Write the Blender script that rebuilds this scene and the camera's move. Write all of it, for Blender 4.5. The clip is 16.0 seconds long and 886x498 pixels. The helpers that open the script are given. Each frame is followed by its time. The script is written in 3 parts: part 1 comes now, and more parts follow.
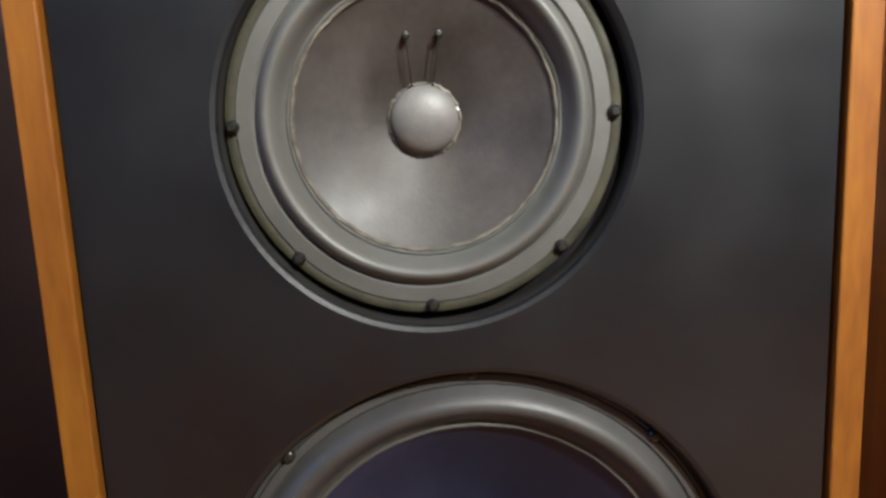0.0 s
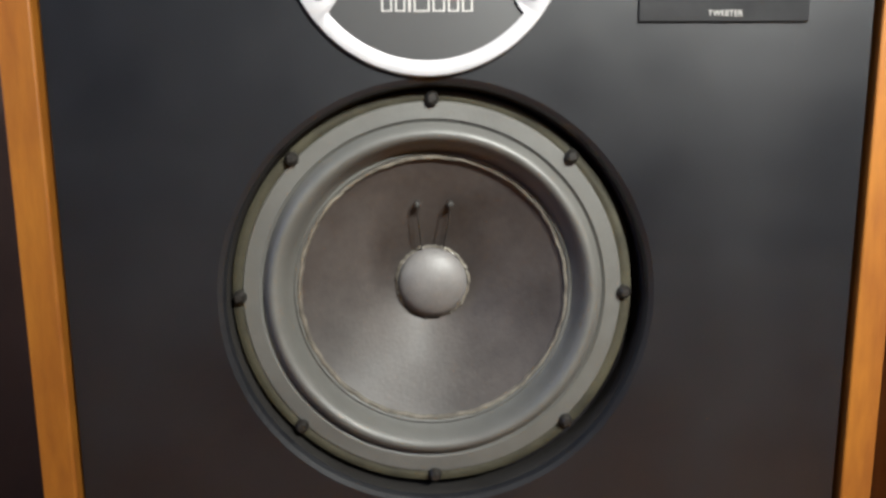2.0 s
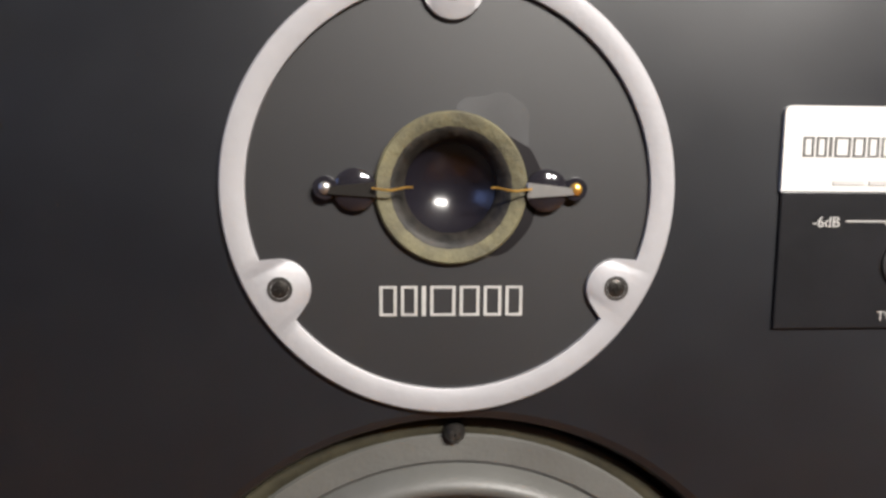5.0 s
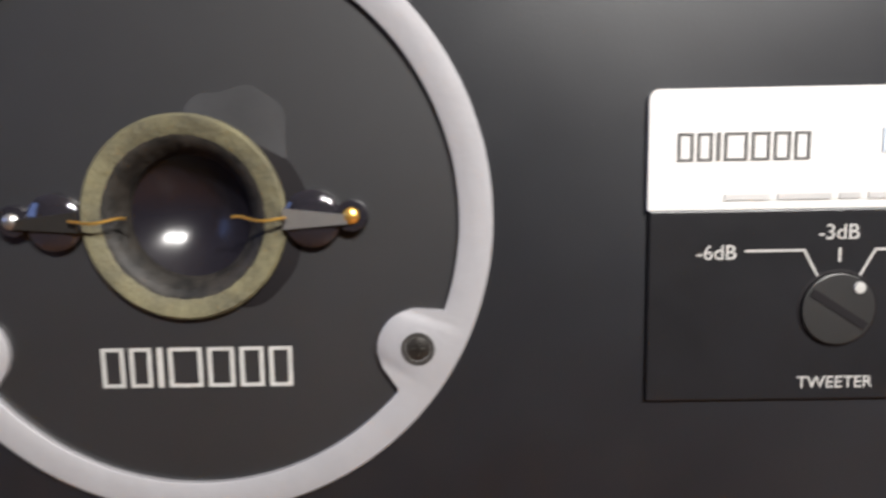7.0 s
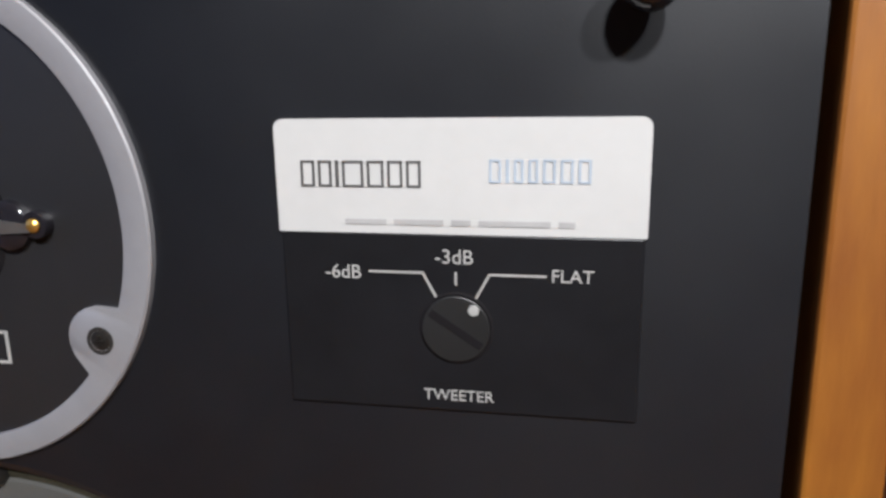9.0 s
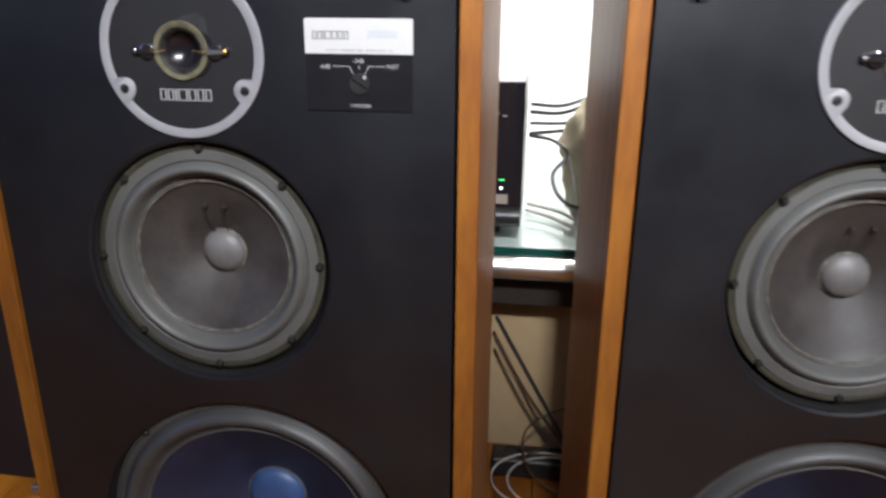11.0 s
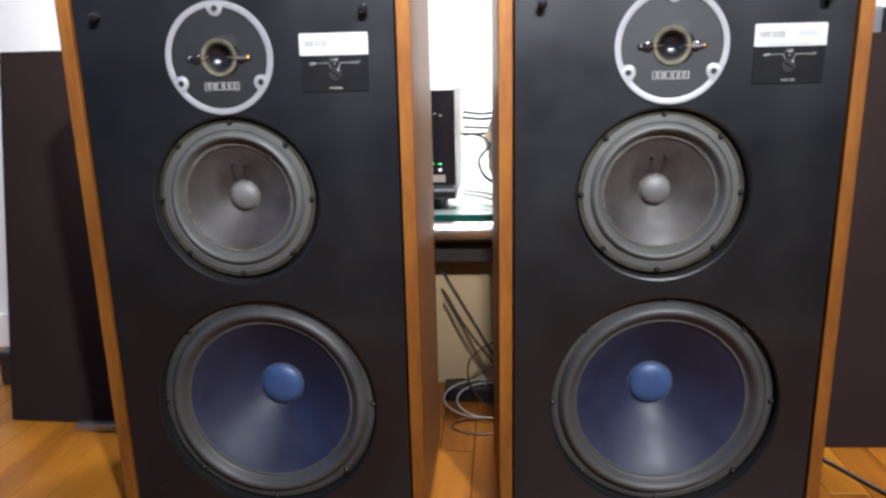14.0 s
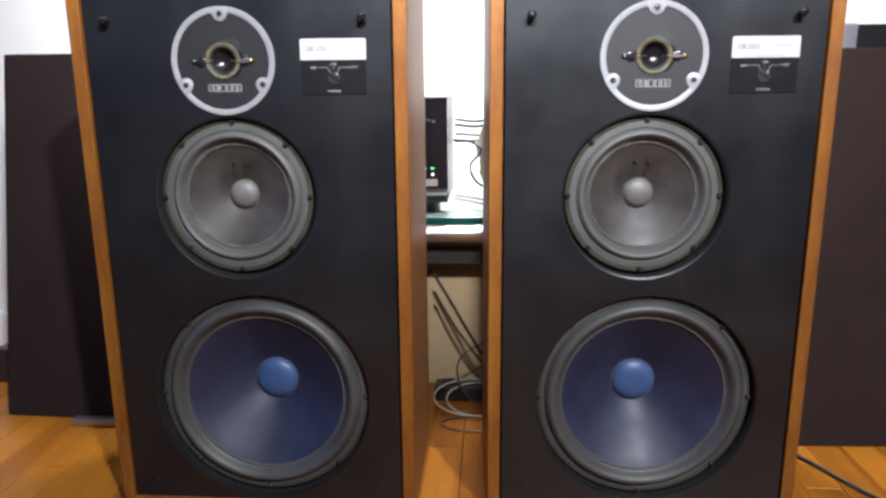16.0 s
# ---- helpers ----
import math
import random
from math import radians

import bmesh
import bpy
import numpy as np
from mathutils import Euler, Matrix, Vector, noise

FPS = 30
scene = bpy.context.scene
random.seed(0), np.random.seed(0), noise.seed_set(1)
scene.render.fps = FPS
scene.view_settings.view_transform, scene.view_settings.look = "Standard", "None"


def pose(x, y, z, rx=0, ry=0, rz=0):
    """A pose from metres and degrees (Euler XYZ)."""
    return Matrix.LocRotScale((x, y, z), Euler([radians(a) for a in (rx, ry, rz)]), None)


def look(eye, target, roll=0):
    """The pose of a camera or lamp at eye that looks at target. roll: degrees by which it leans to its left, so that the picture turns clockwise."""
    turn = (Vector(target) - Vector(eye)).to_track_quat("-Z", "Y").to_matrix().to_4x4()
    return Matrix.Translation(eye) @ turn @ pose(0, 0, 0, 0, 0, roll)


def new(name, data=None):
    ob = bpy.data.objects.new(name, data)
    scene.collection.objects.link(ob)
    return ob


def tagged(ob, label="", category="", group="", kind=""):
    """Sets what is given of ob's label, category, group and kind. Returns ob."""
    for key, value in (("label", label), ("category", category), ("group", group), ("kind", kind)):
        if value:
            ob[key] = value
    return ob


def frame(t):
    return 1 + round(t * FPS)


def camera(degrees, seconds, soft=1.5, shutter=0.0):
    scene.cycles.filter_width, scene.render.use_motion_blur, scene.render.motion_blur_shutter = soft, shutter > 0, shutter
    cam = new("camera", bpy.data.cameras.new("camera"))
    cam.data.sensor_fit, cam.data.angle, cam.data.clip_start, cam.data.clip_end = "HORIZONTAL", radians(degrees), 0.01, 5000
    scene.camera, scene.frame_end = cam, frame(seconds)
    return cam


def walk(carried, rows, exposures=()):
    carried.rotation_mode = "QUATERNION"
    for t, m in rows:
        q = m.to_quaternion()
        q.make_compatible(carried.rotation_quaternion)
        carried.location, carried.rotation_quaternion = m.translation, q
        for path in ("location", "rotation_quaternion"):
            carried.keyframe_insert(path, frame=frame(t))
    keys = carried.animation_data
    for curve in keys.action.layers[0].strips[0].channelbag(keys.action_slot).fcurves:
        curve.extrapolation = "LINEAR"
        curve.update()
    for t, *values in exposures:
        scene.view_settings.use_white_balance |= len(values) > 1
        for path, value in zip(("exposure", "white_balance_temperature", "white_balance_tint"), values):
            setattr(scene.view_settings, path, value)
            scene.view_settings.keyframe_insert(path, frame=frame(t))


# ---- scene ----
cam = camera(64.01, 16.0, soft=2.8, shutter=0.3)
ROWS = [
    (0.0, -0.0021, -0.3689, 0.4587, -2.02, -9.30, 2.44),
    (0.5, 0.0073, -0.3579, 0.4818, -1.48, -8.59, 2.03),
    (1.0, 0.0095, -0.3535, 0.4983, -1.70, -8.27, 1.50),
    (1.5, -0.0050, -0.3537, 0.5194, -2.30, -7.21, 0.72),
    (2.0, -0.0057, -0.3525, 0.5486, -2.08, -9.23, 0.38),
    (2.5, -0.0057, -0.3481, 0.5962, -3.13, -9.02, 0.63),
    (3.0, -0.0079, -0.3478, 0.6366, -2.79, -9.20, 0.59),
    (3.5, -0.0082, -0.3429, 0.6539, -3.47, -8.50, 0.59),
    (4.0, -0.0129, -0.3067, 0.6610, -4.06, -8.63, -0.11),
    (4.2, -0.0180, -0.2833, 0.6579, -4.36, -8.39, -0.65),
    (6.3, -0.0004, -0.1722, 0.6499, -1.19, -3.85, 0.66),
    (6.5, 0.0157, -0.1706, 0.6509, -0.18, -3.59, 0.44),
    (7.0, 0.0588, -0.1566, 0.6581, 0.73, -7.74, 1.06),
    (7.5, 0.0933, -0.1402, 0.6608, 1.91, -7.58, 1.55),
    (8.0, 0.1183, -0.1361, 0.6635, 4.12, -8.76, 1.48),
    (8.2, 0.1310, -0.1395, 0.6745, 6.04, -11.90, 1.74),
    (10.3, 0.2184, -0.3228, 0.6792, 12.13, -13.53, 0.36),
    (10.5, 0.2300, -0.3979, 0.6860, 9.89, -17.25, -0.87),
    (11.0, 0.2832, -0.5493, 0.6717, 7.76, -18.09, -0.46),
    (11.5, 0.3206, -0.6626, 0.6630, 4.28, -17.65, -0.78),
    (12.0, 0.3476, -0.7502, 0.6480, 5.05, -16.76, -1.37),
    (12.5, 0.3578, -0.8117, 0.6309, 4.85, -14.52, -0.85),
    (13.0, 0.3547, -0.8505, 0.6219, 3.76, -15.37, -0.23),
    (13.5, 0.3470, -0.8751, 0.6218, 4.75, -13.94, 1.24),
    (14.0, 0.3452, -0.8819, 0.6171, 4.49, -13.73, 1.28),
    (14.5, 0.3457, -0.8851, 0.6179, 4.24, -13.51, 1.03),
    (15.0, 0.3445, -0.8951, 0.6167, 4.50, -13.58, 0.49),
    (15.5, 0.3430, -0.9126, 0.6123, 4.08, -13.05, 0.50),
    (16.0, 0.3462, -0.9244, 0.6069, 3.88, -12.71, 0.48),
]
EXPOSURES = [(0, 1.05, 6250, 5), (1.5, 1.05, 6250, 4), (2.5, 1.0, 6250, 5), (3.2, 0.86, 6300, 7), (4, 0.74, 6600, 10), (6.4, 0.36, 6350, 10), (7, 0.45, 6300, 10), (7.5, 0.42, 6200, 10), (8, 0.0, 6050, 10), (10.5, -0.18, 5850, 10), (11, 0.16, 5750, 10), (12, 0.36, 5680, 10), (14, 0.52, 5650, 10), (16, 0.55, 5650, 10)]
walk(cam, [(t, pose(x, y, z, 90 + pitch, roll, yaw)) for t, x, y, z, yaw, pitch, roll in ROWS], EXPOSURES)

# ---- light: two room lamps above and behind camera, two added fills; dim bluish world ----
world = bpy.data.worlds.new("world")
scene.world = world
world.use_nodes = True
world.node_tree.nodes["Background"].inputs[0].default_value = (0.45, 0.55, 0.8, 1)
world.node_tree.nodes["Background"].inputs[1].default_value = 0.02
# spot cones cut the light off so the floor ahead stays dark
for place, aim, cone, power in (((0.42, -1.25, 1.60), (0.3, 0.0, 1.2), 63, 255.0), ((1.25, -1.85, 2.02), (0.65, 0.0, 0.85), 66, 310.0)):
    bulb = bpy.data.lights.new("room_lamp", "SPOT")
    bulb.energy, bulb.color, bulb.shadow_soft_size = power, (1.0, 0.95, 0.89), 0.06
    bulb.spot_size, bulb.spot_blend = radians(cone), 1.0
    new("room_lamp", bulb).matrix_basis = look(place, aim)
# unseen point light, added to brighten the far wall
wall_fill_data = bpy.data.lights.new("wall_fill", "POINT")
wall_fill_data.energy, wall_fill_data.color, wall_fill_data.shadow_soft_size = 75.0, (1.0, 0.93, 0.82), 0.12
new("wall_fill", wall_fill_data).location = (0.35, 0.72, 2.1)
# blue area light added at the left for a cool cast, source unseen
blue_fill_data = bpy.data.lights.new("left_blue_fill", "AREA")
blue_fill_data.shape, blue_fill_data.size, blue_fill_data.size_y = "RECTANGLE", 1.3, 1.2
blue_fill_data.energy, blue_fill_data.color = 13.0, (0.30, 0.45, 1.0)
blue_fill = new("left_blue_fill", blue_fill_data)
blue_fill.matrix_basis = look((-2.98, -1.2, 1.5), (0, -0.6, 0.6))


# ---- materials ----
def material(name, base, second=None, scale=8.0, rough=0.5, metal=0.0, bump=0.0, bump_scale=200.0, stretch=(1, 1, 1), spread=0.25, random_tint=0.0, spec=0.5, rough_var=0.0, coat=0.0):
    m = bpy.data.materials.new(name)
    m.use_nodes = True
    nt = m.node_tree
    b = nt.nodes["Principled BSDF"]
    b.inputs["Roughness"].default_value, b.inputs["Metallic"].default_value = rough, metal
    b.inputs["Specular IOR Level"].default_value = spec
    b.inputs["Coat Weight"].default_value = coat
    co = nt.nodes.new("ShaderNodeTexCoord")
    mp = nt.nodes.new("ShaderNodeMapping")
    mp.inputs["Scale"].default_value = stretch
    nt.links.new(co.outputs["Object"], mp.inputs["Vector"])
    n1 = nt.nodes.new("ShaderNodeTexNoise")
    n1.inputs["Scale"].default_value, n1.inputs["Detail"].default_value = scale, 5
    n2 = nt.nodes.new("ShaderNodeTexNoise")
    n2.inputs["Scale"].default_value, n2.inputs["Detail"].default_value = scale * 9, 3
    for n in (n1, n2):
        nt.links.new(mp.outputs[0], n.inputs["Vector"])
    add = nt.nodes.new("ShaderNodeMath")
    add.operation = "MULTIPLY_ADD"
    add.inputs[1].default_value = 0.35
    nt.links.new(n2.outputs[0], add.inputs[0])
    nt.links.new(n1.outputs[0], add.inputs[2])
    src = add.outputs[0]
    if random_tint:
        info = nt.nodes.new("ShaderNodeObjectInfo")
        rt = nt.nodes.new("ShaderNodeMath")
        rt.operation = "MULTIPLY_ADD"
        rt.inputs[1].default_value = random_tint
        nt.links.new(info.outputs["Random"], rt.inputs[0])
        nt.links.new(src, rt.inputs[2])
        src = rt.outputs[0]
    ramp = nt.nodes.new("ShaderNodeValToRGB")
    mid = 0.67 + random_tint / 2
    ramp.color_ramp.elements[0].position, ramp.color_ramp.elements[1].position = max(0, mid - spread), min(1, mid + spread)
    second = second or tuple(c * 0.8 for c in base)
    ramp.color_ramp.elements[0].color, ramp.color_ramp.elements[1].color = (*second, 1), (*base, 1)
    nt.links.new(src, ramp.inputs[0])
    nt.links.new(ramp.outputs[0], b.inputs["Base Color"])
    if rough_var:
        rv = nt.nodes.new("ShaderNodeMapRange")
        rv.inputs["To Min"].default_value, rv.inputs["To Max"].default_value = rough - rough_var, rough + rough_var
        rv.inputs["From Min"].default_value, rv.inputs["From Max"].default_value = 0.3, 0.7
        nt.links.new(n1.outputs[0], rv.inputs[0])
        nt.links.new(rv.outputs[0], b.inputs["Roughness"])
    if bump:
        n3 = nt.nodes.new("ShaderNodeTexNoise")
        n3.inputs["Scale"].default_value, n3.inputs["Detail"].default_value = bump_scale, 3
        nt.links.new(co.outputs["Object"] if stretch == (1, 1, 1) else mp.outputs[0], n3.inputs["Vector"])
        bp = nt.nodes.new("ShaderNodeBump")
        bp.inputs["Strength"].default_value, bp.inputs["Distance"].default_value = bump, 0.001
        nt.links.new(n3.outputs[0], bp.inputs["Height"])
        nt.links.new(bp.outputs[0], b.inputs["Normal"])
    return m


def glow(name, colour, strength):
    m = bpy.data.materials.new(name)
    m.use_nodes = True
    b = m.node_tree.nodes["Principled BSDF"]
    b.inputs["Base Color"].default_value = (*colour, 1)
    b.inputs["Emission Color"].default_value, b.inputs["Emission Strength"].default_value = (*colour, 1), strength
    return m


def glass_material(name, colour, clear=1.0):
    m = bpy.data.materials.new(name)
    m.use_nodes = True
    b = m.node_tree.nodes["Principled BSDF"]
    b.inputs["Base Color"].default_value = (*colour, 1)
    b.inputs["Transmission Weight"].default_value, b.inputs["Roughness"].default_value, b.inputs["IOR"].default_value = clear, 0.02, 1.5
    return m


# black with a little blue: the cool light on the panel is in its colour
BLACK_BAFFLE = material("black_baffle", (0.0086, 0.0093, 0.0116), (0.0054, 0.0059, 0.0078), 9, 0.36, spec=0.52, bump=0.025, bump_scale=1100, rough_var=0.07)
WOOD = material("oiled_veneer", (0.27, 0.106, 0.0115), (0.115, 0.030, 0.004), 3.0, 0.5, bump=0.15, bump_scale=90, stretch=(8, 8, 1.7), spread=0.26, spec=0.35)
VENEER = material("side_veneer", (0.20, 0.082, 0.026), (0.11, 0.040, 0.012), 3.0, 0.46, bump=0.12, bump_scale=90, stretch=(22, 22, 1.3), spread=0.25, spec=0.22)
WOOD_DARK = material("inner_edge", (0.012, 0.01, 0.008), None, 20, 0.8)
GREY_RUBBER = material("grey_rubber", (0.088, 0.087, 0.081), (0.060, 0.059, 0.055), 14, 0.5, bump=0.2, bump_scale=700, rough_var=0.08)
DARK_RUBBER = material("dark_rubber", (0.058, 0.056, 0.055), (0.038, 0.037, 0.036), 14, 0.5, bump=0.2, bump_scale=700, rough_var=0.08)
FELT = material("tweeter_felt", (0.105, 0.094, 0.048), (0.045, 0.040, 0.022), 130, 0.75, bump=0.5, bump_scale=500, spread=0.22)
OLIVE = material("olive_gasket", (0.045, 0.041, 0.026), (0.017, 0.016, 0.011), 60, 0.6, spec=0.25, bump=0.4, bump_scale=350)
CONE_GREY = material("paper_cone", (0.050, 0.043, 0.040), (0.022, 0.019, 0.018), 26, 0.50, spec=0.36, bump=0.14, bump_scale=500, rough_var=0.1)
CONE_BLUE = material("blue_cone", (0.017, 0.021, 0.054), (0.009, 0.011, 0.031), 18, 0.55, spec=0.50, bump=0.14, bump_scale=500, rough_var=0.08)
DOME_GREY = material("grey_dome", (0.135, 0.128, 0.125), (0.085, 0.080, 0.078), 60, 0.5, bump=0.2, bump_scale=600)
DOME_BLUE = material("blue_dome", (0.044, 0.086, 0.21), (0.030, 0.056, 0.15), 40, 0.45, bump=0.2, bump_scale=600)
SILVER = material("brushed_silver", (0.285, 0.28, 0.292), (0.24, 0.236, 0.246), 30, 0.5, 0.35, bump=0.1, bump_scale=400)
CHROME = material("chrome", (0.82, 0.81, 0.79), (0.74, 0.73, 0.72), 6, 0.36, 1.0)
STEEL = material("steel", (0.42, 0.41, 0.4), None, 60, 0.32, 0.9)
DARK_STEEL = material("dark_steel", (0.034, 0.028, 0.023), None, 30, 0.5, 0.2, spec=0.3)
SCREW = material("black_screw", (0.055, 0.051, 0.047), None, 80, 0.28, 0.75)
BLACK_GLOSS = material("black_gloss", (0.012, 0.011, 0.014), None, 30, 0.1, coat=0.3)
TWEETER_DOME = material("tweeter_dome", (0.008, 0.007, 0.010), None, 60, 0.24, spec=0.5)
BLACK_PLASTIC = material("black_plastic", (0.018, 0.018, 0.019), (0.012, 0.012, 0.013), 20, 0.38, bump=0.1, bump_scale=300)
PLATE_BLACK = material("plate_black", (0.0125, 0.0125, 0.0138), (0.009, 0.009, 0.010), 16, 0.40, spec=0.8, bump=0.015, bump_scale=900)
TWEETER_SKIRT = material("tweeter_skirt", (0.020, 0.017, 0.014), (0.003, 0.0026, 0.0022), 170, 0.6, bump=0.25, bump_scale=600, spread=0.16, spec=0.3)
PLATE_SMEAR = material("plate_smear", (0.022, 0.022, 0.0235), (0.013, 0.013, 0.014), 90, 0.46, spec=0.5)
KNOB_GREY = material("knob_grey", (0.011, 0.011, 0.0115), (0.007, 0.007, 0.007), 40, 0.45)
HOLE_GREY = material("hole_grey", (0.018, 0.017, 0.016), (0.011, 0.010, 0.0095), 22, 0.7, spec=0.12, bump=0.3, bump_scale=200)
VINYL = material("black_vinyl", (0.0095, 0.0095, 0.011), (0.006, 0.006, 0.007), 25, 0.36, bump=0.35, bump_scale=70, spec=0.24)
BADGE_WHITE = material("badge_white", (0.43, 0.425, 0.415), (0.39, 0.385, 0.375), 30, 0.4)
PRINT_WHITE = material("print_white", (0.33, 0.325, 0.31), None, 60, 0.6)
PRINT_GREY = material("print_grey", (0.06, 0.058, 0.056), None, 60, 0.6)
PRINT_BLUE = material("print_blue", (0.32, 0.37, 0.43), None, 60, 0.6)
PRINT_PALE = material("print_pale", (0.33, 0.325, 0.318), None, 60, 0.6)
GLUE = material("clear_glue", (0.16, 0.145, 0.12), (0.05, 0.045, 0.04), 120, 0.16, bump=0.9, bump_scale=260)
MATT_BLACK = material("matt_black", (0.006, 0.005, 0.006), None, 60, 0.7, spec=0.15)
GOLD = material("gold_wire", (0.85, 0.5, 0.12), None, 60, 0.3, 0.9)
WIRE_DARK = material("lead_wire", (0.02, 0.018, 0.016), None, 60, 0.5)
CLOTH_BROWN = material("grille_cloth", (0.024, 0.0145, 0.0128), (0.018, 0.0105, 0.0092), 10, 0.9, bump=0.6, bump_scale=1500, spec=0.15)
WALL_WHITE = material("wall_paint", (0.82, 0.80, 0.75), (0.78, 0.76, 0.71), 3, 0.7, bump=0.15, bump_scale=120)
# dark colour for walls out of view, to hold down their bounce
WALL_UNSEEN = material("unseen_wall_dark", (0.11, 0.10, 0.09), (0.09, 0.08, 0.072), 3, 0.7, bump=0.15, bump_scale=120)
CEILING_WHITE = material("ceiling_paint", (0.6, 0.59, 0.57), None, 3, 0.8)
FLOOR_WOOD = material("floor_wood", (0.36, 0.138, 0.011), (0.15, 0.040, 0.004), 1.6, 0.36, bump=0.08, bump_scale=60, stretch=(16, 0.8, 16), spread=0.40, random_tint=0.45, spec=0.3)
SUBFLOOR = material("subfloor", (0.03, 0.015, 0.008), None, 5, 0.8)
# pale and only 0.35 clear, so the box underneath hardly shows
GLASS_TOP = glass_material("green_glass", (0.70, 0.80, 0.76), 0.35)
GLASS_EDGE = material("glass_edge", (0.006, 0.07, 0.055), (0.004, 0.045, 0.036), 20, 0.15)
CARD = material("cardboard", (0.42, 0.305, 0.165), (0.34, 0.24, 0.125), 5, 0.8, bump=0.2, bump_scale=80)
CLOTH_BEIGE = material("beige_cloth", (0.56, 0.5, 0.37), (0.42, 0.37, 0.26), 20, 0.9, bump=0.5, bump_scale=400)
CABLE_BLACK = material("cable_black", (0.018, 0.017, 0.016), None, 40, 0.4)
CABLE_GREY = material("cable_grey", (0.42, 0.4, 0.37), None, 40, 0.4)
CABLE_BROWN = material("cable_brown", (0.06, 0.036, 0.024), None, 40, 0.4)
SILVER_SIDE = material("grey_case", (0.42, 0.41, 0.39), None, 20, 0.45, 0.3)
CAP_GREY = material("dull_silver_cap", (0.17, 0.17, 0.18), (0.12, 0.12, 0.125), 30, 0.5, 0.2)
LED_GREEN = glow("led_green", (0.1, 1.0, 0.15), 2.0)
LED_WHITE = glow("led_white", (1.0, 0.95, 0.85), 1.2)
DISPLAY = material("display", (0.30, 0.25, 0.21), None, 40, 0.3)


# ---- mesh helpers ----
def mesh_object(name, bm, mat, smooth=False):
    me = bpy.data.meshes.new(name)
    bmesh.ops.recalc_face_normals(bm, faces=bm.faces)
    bm.to_mesh(me)
    bm.free()
    if smooth:
        for p in me.polygons:
            p.use_smooth = True
        me.set_sharp_from_angle(angle=radians(40))
    me.materials.append(mat)
    return new(name, me)


def part(name, bm, mat, parent, label="", smooth=False):
    ob = mesh_object(name, bm, mat, smooth)
    ob.parent = parent
    return tagged(ob, label)


def thing(name, at, label, category, group="", kind=""):
    ob = new(name)
    ob.location = at
    return tagged(ob, label, category, group, kind)


def box(x0, x1, y0, y1, z0, z1, bevel=0.0, seg=2):
    bm = bmesh.new()
    bmesh.ops.create_cube(bm, size=1, matrix=Matrix.LocRotScale(((x0 + x1) / 2, (y0 + y1) / 2, (z0 + z1) / 2), None, (x1 - x0, y1 - y0, z1 - z0)))
    if bevel:
        bmesh.ops.bevel(bm, geom=bm.edges[:], offset=bevel, segments=seg, affect="EDGES", profile=0.5)
    return bm


def revolve(profile, cx, cz, seg=96, closed=False):
    """Turns (radius, y) pairs round the axis along y through (cx, cz)."""
    bm = bmesh.new()
    rings = []
    for r, y in profile:
        if r < 1e-6:
            rings.append([bm.verts.new((cx, y, cz))])
        else:
            rings.append([bm.verts.new((cx + r * math.cos(2 * math.pi * i / seg), y, cz + r * math.sin(2 * math.pi * i / seg))) for i in range(seg)])
    pairs = list(zip(rings, rings[1:])) + ([(rings[-1], rings[0])] if closed else [])
    for a, b in pairs:
        for i in range(seg):
            j = (i + 1) % seg
            if len(a) == 1 and len(b) > 1:
                bm.faces.new((a[0], b[i], b[j]))
            elif len(b) == 1 and len(a) > 1:
                bm.faces.new((a[i], b[0], a[j]))
            elif len(a) > 1:
                bm.faces.new((a[i], b[i], b[j], a[j]))
    return bm


def smooth_points(points, steps=8):
    """A Catmull-Rom curve through the points."""
    ps = [Vector(p) for p in points]
    ps = [2 * ps[0] - ps[1]] + ps + [2 * ps[-1] - ps[-2]]
    out = []
    for a, b, c, d in zip(ps, ps[1:], ps[2:], ps[3:]):
        for k in range(steps):
            u = k / steps
            out.append(0.5 * (2 * b + (c - a) * u + (2 * a - 5 * b + 4 * c - d) * u * u + (3 * b - a - 3 * c + d) * u ** 3))
    out.append(ps[-2])
    return out


def tube(points, radius, seg=8, steps=8):
    pts = smooth_points(points, steps)
    bm = bmesh.new()
    rings = []
    side = None
    for i, p in enumerate(pts):
        way = (pts[min(i + 1, len(pts) - 1)] - pts[max(i - 1, 0)]).normalized()
        ref = side if side else (Vector((0, 0, 1)) if abs(way.z) < 0.9 else Vector((1, 0, 0)))
        side = (ref - way * ref.dot(way)).normalized()
        up = way.cross(side)
        rings.append([bm.verts.new(p + radius * (math.cos(2 * math.pi * k / seg) * side + math.sin(2 * math.pi * k / seg) * up)) for k in range(seg)])
    for a, b in zip(rings, rings[1:]):
        for k in range(seg):
            bm.faces.new((a[k], a[(k + 1) % seg], b[(k + 1) % seg], b[k]))
    bm.faces.new(rings[0])
    bm.faces.new(rings[-1])
    return bm


def add_box(bm, x0, x1, y0, y1, z0, z1, turn=0.0):
    m = Matrix.LocRotScale(((x0 + x1) / 2, (y0 + y1) / 2, (z0 + z1) / 2), Euler((0, turn, 0)), (x1 - x0, y1 - y0, z1 - z0))
    bmesh.ops.create_cube(bm, size=1, matrix=m)


